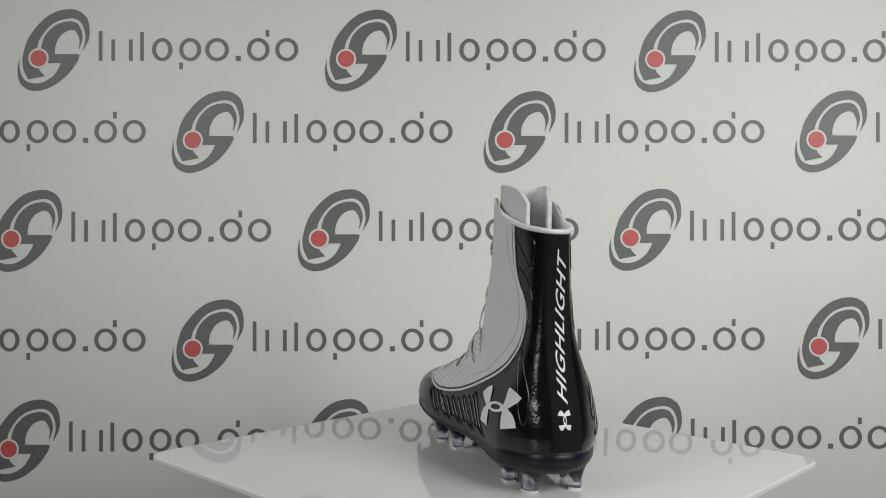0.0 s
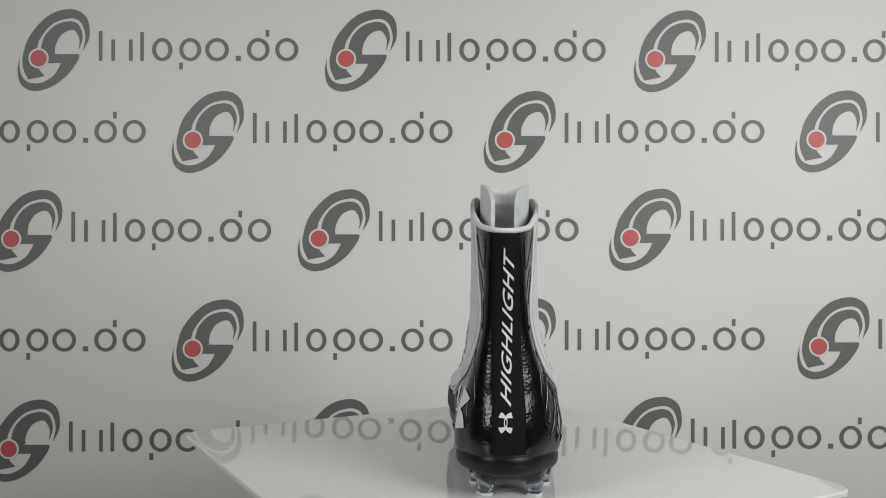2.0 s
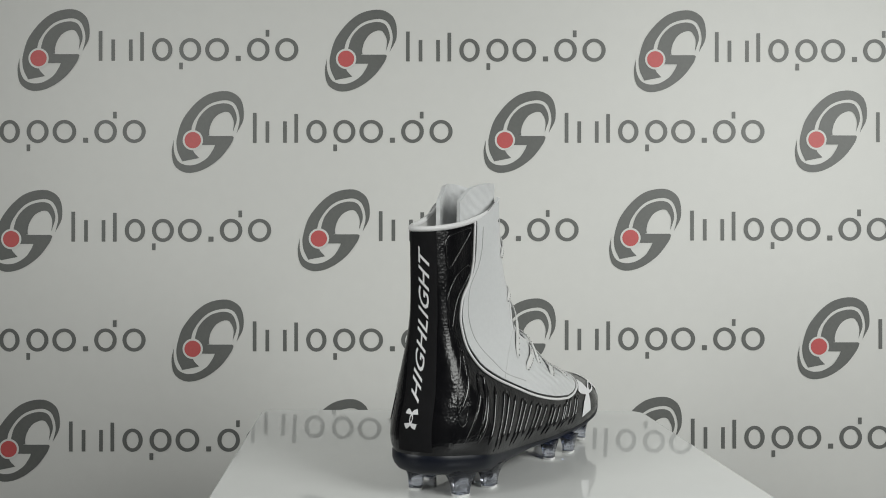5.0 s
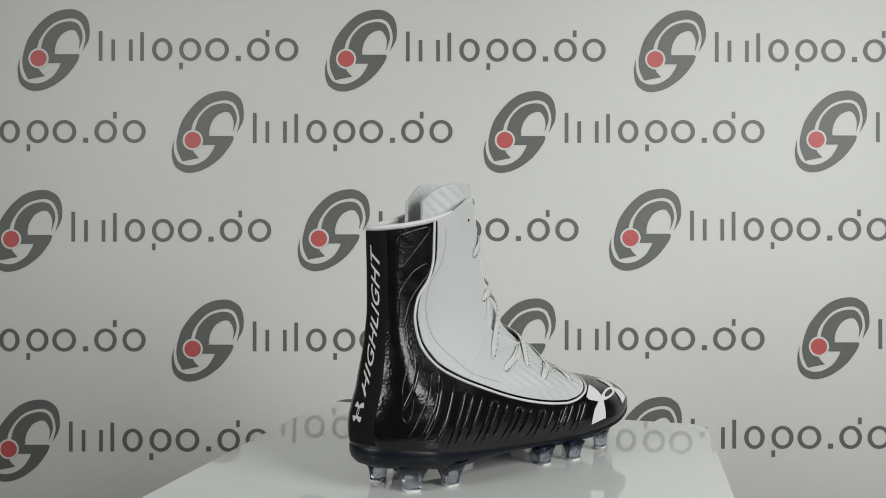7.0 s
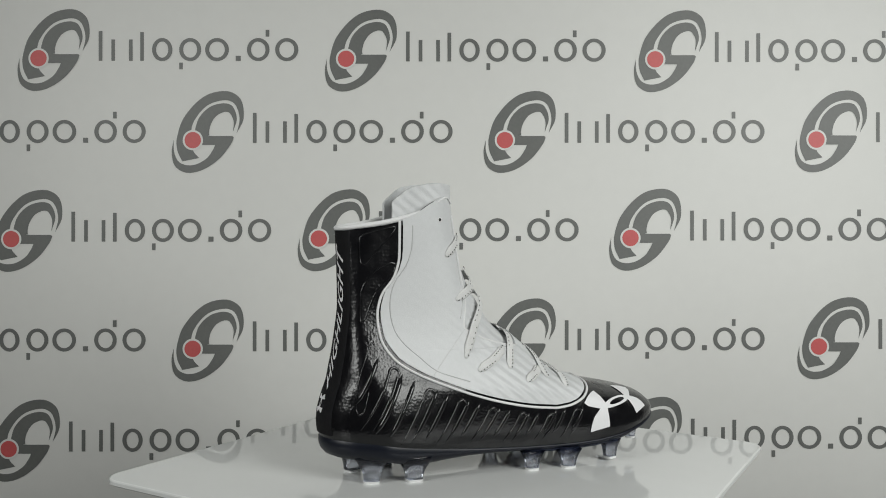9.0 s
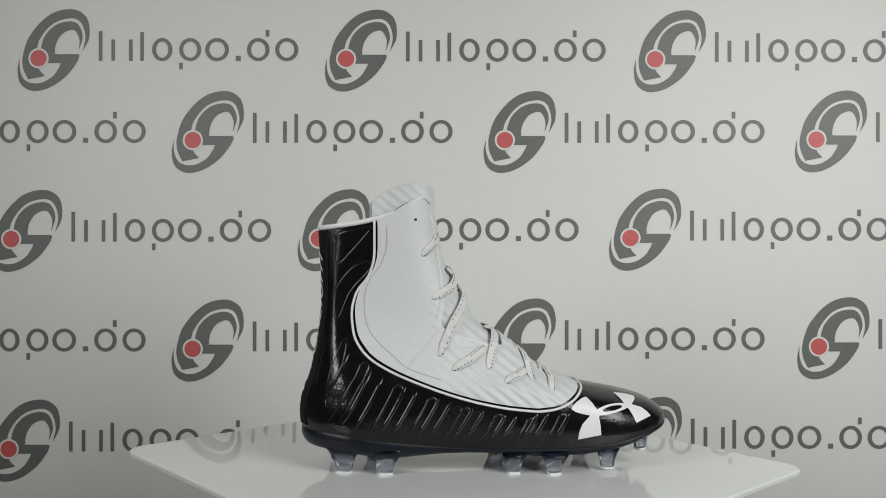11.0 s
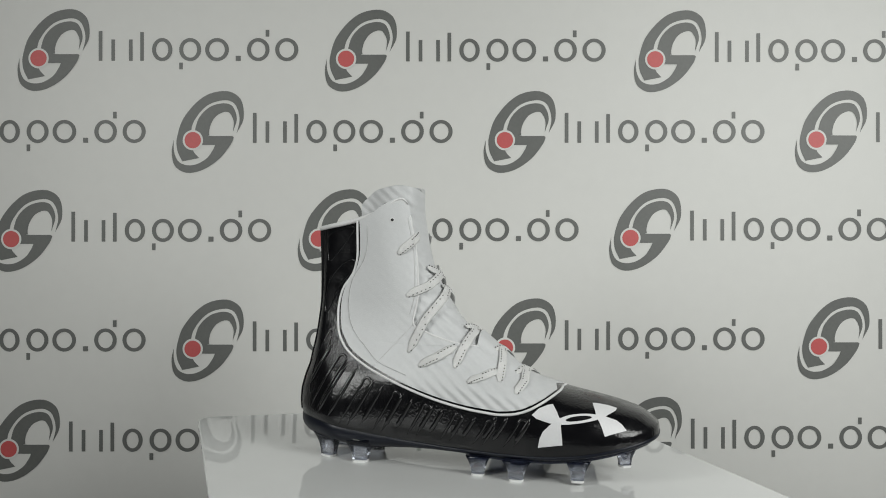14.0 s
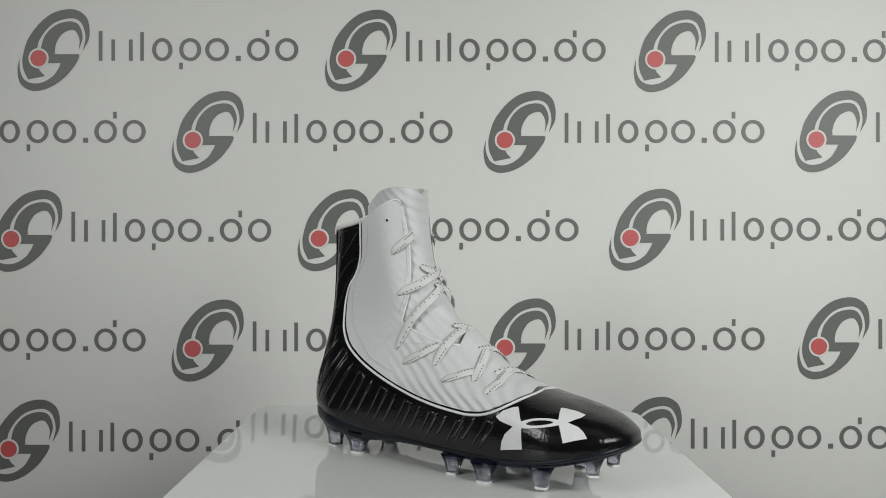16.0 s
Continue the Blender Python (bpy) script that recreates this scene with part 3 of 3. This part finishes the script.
def throat_edge(side, parent):
    """The turned edge of the panel along the throat."""
    zs = [90.1, 90.8, 91.6, 93, 95, 97, 99.5, 102, 104, 105.5, 107, 110] + list(range(114, 188, 4))
    pts = [skin_out(side, panel_span(z, 2.6, side)[0], z, 0.5) for z in zs]
    pts = [pts[0]] + [(pts[i - 1] + pts[i] * 2 + pts[i + 1]) / 4 for i in range(1, len(pts) - 1)] + [pts[-1]]
    part("throat_edge", tube_mesh("throat_edge", pts, 0.85 * MM, WHITE_TRIM), None, parent)


def throat_flap(parent):
    """A rounded tab of the vamp that stands up in the middle of the instep, clear of the tongue."""
    skins = []
    for back in (0.0, -1.4):
        rows = []
        for f in range(9):
            row = []
            for j in range(17):
                su = 0.17 * (j / 8 - 1)
                top = 90.5 + 7.5 * (1 - (j / 8 - 1) ** 2)
                z = 84 + (top - 84) * f / 8
                row.append(skin_out(1 if su >= 0 else -1, abs(su), z, 1.0 + back + 2.6 * (f / 8) ** 2 * (1 - (j / 8 - 1) ** 2)))
            rows.append(row)
        skins.append(rows)
    part("throat_flap", thick_grid("throat_flap", *skins, WHITE_RIBBED), None, parent, "white rounded tab above the instep")


def stitches(side, parent):
    """Thread along the throat's edge, and the seam that runs down from its corner."""
    pts = [skin_out(side, panel_span(z, 2.6, side)[0] + 0.022, z, 0.95) for z in range(112, 186, 3)]
    part("edge_stitch", tube_mesh("edge_stitch", pts, 0.3 * MM, THREAD_LIGHT, sides=6), None, parent)
    pts = [skin_out(side, u_of_x(107 - 34 * k / 10, -33 - 30 * k / 10), 107 - 34 * k / 10, 0.95) for k in range(11)]
    part("seam", tube_mesh("seam", pts, 0.15 * MM, THREAD_LIGHT, sides=6), None, parent)


THREAD_LIGHT = material("pale_thread", (0.6, 0.6, 0.6), 0.8)
for side in (-1, 1):
    stitches(side, boot)
    throat_edge(side, boot)
throat_flap(boot)


def tongue(parent):
    n = 22
    ends = [0.535 * (i / n) for i in range(n + 1)]
    zs = [72, 80, 88, 94, 100, 106, 112, 120, 130, 140, 150, 160, 170, 180, 188]

    def depth(u, z):
        return -1.2 - lerp((112, 180), (3.6, 9.0), z) * min(1, max(0, u - lerp((112, 135, 150), (0.40, 0.32, 0.16), z)) / lerp((112, 180), (0.14, 0.3), z))
    skins = []
    for more in (0.0, -2.8):
        rows = []
        for z in zs:
            row = []
            for s in (-1, 1):
                half = [skin_out(s, u, z, depth(u, z) + more) for u in ends]
                row += half[::-1] if s < 0 else half[1:]
            rows.append(row)
        for f in (0.3, 0.6, 0.85, 1.0):
            row = []
            for s in (-1, 1):
                half = []
                for j, u in enumerate(ends):
                    top = 203.3 + 5.5 * math.sin(math.pi * min(1, j / n * 1.1)) - 9 * max(0, j / n - 0.76) ** 2 / 0.0576
                    z = 188 + (top + (0.5 if more else 0) - 188) * f
                    p = skin_out(s, u, 188, depth(u, 188) + more)
                    half.append(Vector((p.x - 0.04 * (z - 188) * MM, p.y, z * MM)))
                row += half[::-1] if s < 0 else half[1:]
            rows.append(row)
        skins.append(rows)
    me = thick_grid("tongue", *skins, TONGUE_RIBBED)
    return part("tongue", me, None, parent, "padded white ribbed tongue")


tongue(boot)


def collar(parent):
    us = [THROAT_U + (1 - THROAT_U) * i / 40 for i in range(41)]

    def rim_point(s, u, d):
        drop = 5.5 * max(0.0, 1 - (u - THROAT_U) / 0.075) ** 2.2
        p = skin_out(s, u, 176, d)
        return Vector((p.x, p.y, (rim_height(s, u) - drop) * MM))
    pts = [rim_point(-1, u, -0.4) for u in us] + [rim_point(1, u, -0.4) for u in us[::-1][1:]]
    n = len(pts)
    sizes = [(0.5 + 1.4 * min(1, min(i, n - 1 - i) / 16)) * MM for i in range(n)]
    rim = tube_mesh("collar_rim", pts, sizes, WHITE_TRIM, sides=10)
    part("collar_rim", rim, None, parent, "padded white collar rim")
    rows = []
    for z in (105, 120, 135, 150, 165, 174):
        rows.append([skin_out(-1, u, z, -2.6) for u in us] + [skin_out(1, u, z, -2.6) for u in us[::-1][1:]])
    rows.append([rim_point(-1, u, -2.0) for u in us] + [rim_point(1, u, -2.0) for u in us[::-1][1:]])
    part("lining", grid_mesh("lining", rows, LINING), None, parent, "grey textile lining")
    # the footbed closes the boot inside
    rows = []
    for k in (1.0, 0.5, 0.02):
        ring = []
        for s in (-1, 1):
            half = [Vector((p.x * k - 20 * MM * (1 - k), p.y * k, 45 * MM)) for p in (skin_out(s, i / 30, 45, -3) for i in range(31))]
            ring += half if s < 0 else half[::-1][1:-1]
        rows.append(ring)
    part("footbed", grid_mesh("footbed", rows, LINING, close=True), None, parent)


collar(boot)


def u_of_y(side, z, y):
    """u near the heel at which the skin lies at this y."""
    lo, hi = 0.66, 1.0
    for _ in range(24):
        mid = (lo + hi) / 2
        if side * (skin(side, mid, z).y / MM - y) > 0:
            lo = mid
        else:
            hi = mid
    return (lo + hi) / 2


def heel_point(y, z, lift):
    """A point over the heel at this y and z; y counts from the strip's middle."""
    mid = smooth_lerp(LEVELS, MIDY, z)
    side = 1 if y >= 0 else -1
    return skin_out(side, u_of_y(side, z, mid + y), z, lift)


def heel_strip(parent):
    rows = []
    for i in range(36):
        z = 33 + (173.5 - 33) * i / 35
        w = lerp((33, 100, 174), (11.5, 9.6, 8.8), z)
        rows.append([heel_point(w * k, z, 0.9 if abs(k) < 0.97 else 0.1) for k in (-1, -0.95, -0.7, -0.45, -0.2, 0.001, 0.2, 0.45, 0.7, 0.95, 1)])
    return part("heel_strip", grid_mesh("heel_strip", rows, BLACK_MATTE), None, parent, "matte black woven heel strip")


strip = heel_strip(boot)


def heel_text(parent):
    """White letters that climb the strip, their heads to the left."""
    cu = bpy.data.curves.new("lettering", "FONT")
    cu.body = "HIGHLIGHT"
    cu.shear, cu.offset, cu.resolution_u = 0.6, 0.012, 3
    cu.space_character = 1.06
    tmp = bpy.data.objects.new("lettering", cu)
    scene.collection.objects.link(tmp)
    me = bpy.data.meshes.new_from_object(tmp.evaluated_get(bpy.context.evaluated_depsgraph_get()))
    bpy.data.objects.remove(tmp)
    xs, ys = [v.co.x for v in me.vertices], [v.co.y for v in me.vertices]
    x0, x1, y0, y1 = min(xs), max(xs), min(ys), max(ys)
    bm = bmesh.new()
    bm.from_mesh(me)
    bmesh.ops.triangulate(bm, faces=bm.faces[:])
    bmesh.ops.subdivide_edges(bm, edges=[e for e in bm.edges if e.calc_length() > 0.15], cuts=3)
    bmesh.ops.triangulate(bm, faces=bm.faces[:])
    for v in bm.verts:
        z = 62.5 + (v.co.x - x0) / (x1 - x0) * 102
        y = 0.6 + (v.co.y - y0) / (y1 - y0) * 6.6 - smooth_lerp(LEVELS, MIDY, z)
        v.co = heel_point(y, z, 1.3)
    part("lettering", bm, WHITE_INK, parent, "white slanted lettering")


heel_text(strip)


def wing_shapes():
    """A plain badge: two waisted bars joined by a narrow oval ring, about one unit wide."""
    polys = []
    for m in (0, 1):
        outer = [(0.0, 0.10), (0.03, 0.25), (0.08, 0.38), (0.19, 0.50), (0.11, 0.60), (0.04, 0.69), (0.0, 0.80), (0.09, 0.91), (0.2, 0.985)]
        inner = [(0.265, 0.0), (0.275, 0.2), (0.285, 0.38), (0.30, 0.47), (0.295, 0.56), (0.285, 0.66), (0.28, 0.78), (0.27, 0.92), (0.265, 1.0)]
        polys.append(([(1 - x, y) if m else (x, y) for x, y in outer], [(1 - x, y) if m else (x, y) for x, y in inner]))
    o = [(0.5 + 0.255 * math.cos(k * math.pi / 16), 0.5 + 0.125 * math.sin(k * math.pi / 16)) for k in range(33)]
    i = [(0.5 + 0.15 * math.cos(k * math.pi / 16), 0.5 + 0.065 * math.sin(k * math.pi / 16)) for k in range(33)]
    polys.append((o, i))
    return polys


def badge(place, parent, name="badge", lift=0.0):
    bm = bmesh.new()
    for a, b in wing_shapes():
        cols = 6
        grid = []
        for k in range(cols + 1):
            f = k / cols
            grid.append([bm.verts.new(place(pa[0] + (pb[0] - pa[0]) * f, pa[1] + (pb[1] - pa[1]) * f)) for pa, pb in zip(a, b)])
        for k in range(cols):
            for i in range(len(a) - 1):
                try:
                    bm.faces.new((grid[k][i], grid[k][i + 1], grid[k + 1][i + 1], grid[k + 1][i]))
                except ValueError:
                    pass
    for f in bm.faces:
        f.smooth = True
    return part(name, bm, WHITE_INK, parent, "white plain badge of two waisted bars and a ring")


def draped(origin, ax, ay, lift):
    """Maps badge coordinates through a tilted frame straight onto the shell."""
    from mathutils.bvhtree import BVHTree
    ob = next(o for o in boot.children if o.name.startswith("shell"))
    tree = BVHTree.FromPolygons([v.co for v in ob.data.vertices], [tuple(p.vertices) for p in ob.data.polygons])
    n = Vector(ax).cross(Vector(ay)).normalized()

    def place(x, y):
        p = (Vector(origin) + Vector(ax) * x + Vector(ay) * y) * MM
        hit, normal, _, _ = tree.ray_cast(p + n * 0.06, -n)
        if hit is None:
            hit, normal, _, _ = tree.find_nearest(p)
        if normal.dot(n) < 0:
            normal = -normal
        return hit + normal * lift * MM
    return place


badge(draped((66.5, -49, 29.5), (57, 18.6, 7.4), (-10, 14.6, 22), 0.6), boot)
badge(draped((-60, 42, 37.5), (-56, -4, 6.5), (0, -5, 28), 0.6), boot)
badge(lambda x, y: heel_point(-2.1 + 8.6 * y, 47 + 12.5 * x, 1.3), strip)


RIB_GLOSS = material("black_rib_gloss", (0.008, 0.008, 0.009), 0.13, spec=0.65, grain=0.2, scale=300)


def ribs(parent):
    """Raised slanting ribs pressed into the shell below the panels: pressed loops with plain ridges between them."""
    for side in (-1, 1):
        for i in range(21):
            x = 58 - i * 7.9
            if side > 0 and -122 < x < -48:
                continue
            top = smooth_lerp(EDGE_X[::-1][5:], EDGE_Z[::-1][5:], x) - 3.5 if -98 < x < 34 else (46 if x >= 34 else 88)
            top = min(top, 92)
            low = max(smooth_lerp(SOLE_X, SOLE_Z, x) + 9, top - 42)
            loop = i % 3 == 1
            wide = 7.0
            pts, nor, r = [], [], wide / 2
            for k in range(23):
                if not loop:
                    f, dx, dz = 0.04 + 0.92 * k / 22, 0.0, 0.0
                elif k < 9:
                    f, dx, dz = 1 - 0.9 * k / 8, 0.0, 0.0
                elif k < 14:
                    a = math.pi * (k - 8) / 6
                    f, dx, dz = 0.1, r - r * math.cos(a), r * math.sin(a)
                else:
                    f, dx, dz = 0.1 + 0.9 * (k - 14) / 8, wide, 0.0
                z = top - (r if loop else 0) + (low - top) * f + dz
                xx = x + dx - 15 * f * (top - low) / 30 - 2 * f * f
                if xx > -118:
                    u = u_of_x(z, xx)
                    pts.append(skin_out(side, u, z, 0.1))
                    nor.append((skin_out(side, u, z, 3) - pts[-1]).normalized())
            if len(pts) > 9:
                n = len(pts) - 1
                size = [(1.1 if loop else 1.7) * MM * min(1.0, 0.15 + 0.3 * min(k, n - k)) for k in range(n + 1)]
                part("rib", tube_mesh("rib", pts, size, RIB_GLOSS, sides=8, flat=1.0 if loop else 0.75, normals=nor), None, parent)
        # outlined raised fields on the shaft and behind the ankle
        for ring in (((-111, 171), (-88, 177.5), (-86.5, 175), (-108, 149.5), (-111, 151), (-111.5, 161)),
                     ((-90, 152), (-86, 150.5), (-87, 145), (-101, 130), (-108, 111), (-111.5, 110), (-111, 119), (-110, 134), (-100, 146.5)),
                     ((-105, 97), (-102, 95), (-112, 52), (-116, 48), (-118, 52), (-115, 72))):
            pts = []
            for (xa, za), (xb, zb) in zip(ring, ring[1:] + ring[:1]):
                for k in range(5):
                    z = za + (zb - za) * k / 5
                    pts.append(skin_out(side, u_of_x(z, xa + (xb - xa) * k / 5), z, -0.2))
            for _ in range(2):
                pts = [(pts[k - 1] + pts[k] * 2 + pts[(k + 1) % len(pts)]) / 4 for k in range(len(pts))]
            part("rib", tube_mesh("rib", pts, 0.7 * MM, RIB_GLOSS, sides=6, close=True), None, parent)


ribs(boot)

# ---------------------------------------------------------------- the boot: laces and eyelets
def over(su, z, lift):
    """A point over the boot's front; su is u with the side's sign."""
    return skin_out(1 if su >= 0 else -1, abs(su), z, lift)


def lace(side, ends, parent, wide=3.3):
    """A flat lace through (x or signed u, z) ends: the first by its x, the others by u across the front."""
    x0, z0 = ends[0]
    knots = [(u_of_x(z0, x0), z0)]
    for kind, v, z in ends[1]:
        knots.append((u_of_x(z, v) if kind == "x" else v, z))
    n = 12 * (len(knots) - 1)
    run = curve(knots, n)
    ends3 = [over(side * u, z, 1.0) for u, z in knots]
    pts, nor = [], []
    for i in range(n + 1):
        u, z = run[i]
        k = min(i // 12, len(knots) - 2)
        chord = ends3[k].lerp(ends3[k + 1], i / 12 - k)
        lift = 0.7 + 1.7 * max(0.0, math.sin(math.pi * i / n)) ** 0.6
        if i == 0:
            lift = 0.4
        p, q = over(side * u, z, lift), over(side * u, z, lift + 3)
        up = (q - p).normalized()
        pts.append(chord + up * max(0.0, (p - chord).dot(up)))
        nor.append(up)
    for _ in range(3):
        pts = [pts[0]] + [(pts[i - 1] + pts[i] * 2 + pts[i + 1]) / 4 for i in range(1, n)] + [pts[-1]]
    me = tube_mesh("lace", pts, [wide * MM * min(1.0, 0.35 + 0.16 * min(i, n - i)) for i in range(n + 1)], LACE, sides=10, flat=0.17, normals=nor)
    ob = part("lace", me, None, parent, "flat white lace with black flecks")
    verts, faces = [], []
    for i in range(1, n, 2):
        for h in (0.2,):
            a = pts[i].lerp(pts[i + 1] if i < n else pts[i], h)
            d = (pts[i + 1] - pts[i]).normalized()
            s = d.cross(nor[i]).normalized()
            for off in ((0.5 if i % 24 < 12 else -0.5),):
                c = a + s * (wide * off * MM) + nor[i] * (wide * 0.17 * 0.8 * MM)
                k = len(verts)
                e, g, t = d * 0.5 * MM, s * 0.32 * MM, nor[i] * 0.2 * MM
                verts += [c - e - g + t, c + e - g + t, c + e + g + t, c - e + g + t, c - e - g - t, c + e - g - t, c + e + g - t, c - e + g - t]
                faces += [tuple(k + j for j in f) for f in ((0, 1, 2, 3), (0, 4, 5, 1), (1, 5, 6, 2), (2, 6, 7, 3), (3, 7, 4, 0))]
    fl = part("flecks", mesh_from("flecks", verts, faces, FLECK_AND_SHADE, smooth=False), None, ob)
    tagged(fl, "row of black flecks", kind="stuff")
    return ob


LACE = material("white_lace", (0.70, 0.70, 0.69), 0.75, grain=0.06, scale=1500, bump=0.4, bump_scale=2500)
for side in (-1, 1):
    lace(side, ((-50, 156.5), [("x", -41, 166), ("x", -37, 172)]), boot)
    lace(side, ((-42, 125.5), [("x", -27, 133), ("u", 0.0, 141), ("u", -0.12, 147)]), boot)
    lace(side, ((-37, 84), [("x", -27, 107), ("u", 0.1, 125), ("u", -0.05, 133)]), boot)
    lace(side, ((-28, 75), [("x", -14, 82), ("x", -2, 90)]), boot)
    lace(side, ((-1, 75), [("x", 3, 88), ("u", 0.06, 99), ("u", -0.09, 103)]), boot)
    lace(side, ((10.3, 65.8), [("x", 20, 69), ("x", 30, 74)]), boot)
    lace(side, ((32.5, 66.5), [("x", 31, 77), ("u", 0.05, 85.5), ("u", -0.09, 87)]), boot)
    lace(side, ((45.5, 59.8), [("x", 49, 66), ("u", 0.06, 71), ("u", -0.12, 71.5)]), boot)
    rings = []
    for r, h in ((1.7, 0.92), (1.6, 1.1), (1.35, 1.15), (1.15, 1.1), (0.9, 0.98), (0.1, 0.98)):
        ring = []
        for k in range(14):
            a = 2 * math.pi * k / 14
            z = 182.5 + r * math.sin(a)
            ring.append(skin_out(side, u_of_x(z, -55 + r * math.cos(a)), z, h))
        rings.append(ring)
    part("eyelet", grid_mesh("eyelet", rings[:4], WHITE_TRIM, close=True), None, boot)
    # nothing is cut here: a closed black disc paints the hole's shade
    part("eyelet_shade", grid_mesh("eyelet_shade", rings[3:], FLECK_AND_SHADE, close=True), None, boot, "black disc standing for the shade in the eyelet hole")

# the lace's loose end stands up inside the collar
loose = [Vector(p) * MM for p in ((-52, -3, 160), (-56, -4, 172), (-61, -5, 180), (-65, -6, 181), (-68, -7, 176), (-69, -8, 170))]
part("lace", tube_mesh("lace", loose, 3.0 * MM, LACE, sides=10, flat=0.25, normals=[Vector((1, 0.2, 0.4))] * 6), None, boot)

# ---------------------------------------------------------------- what turns
def motions():
    times = [0.5 * i for i in range(33)]
    walk(plate_thing, [(t, turned(t)) for t in times])
    walk(boot, [(t, turned(t) @ ON_PLATE) for t in times])


motions()
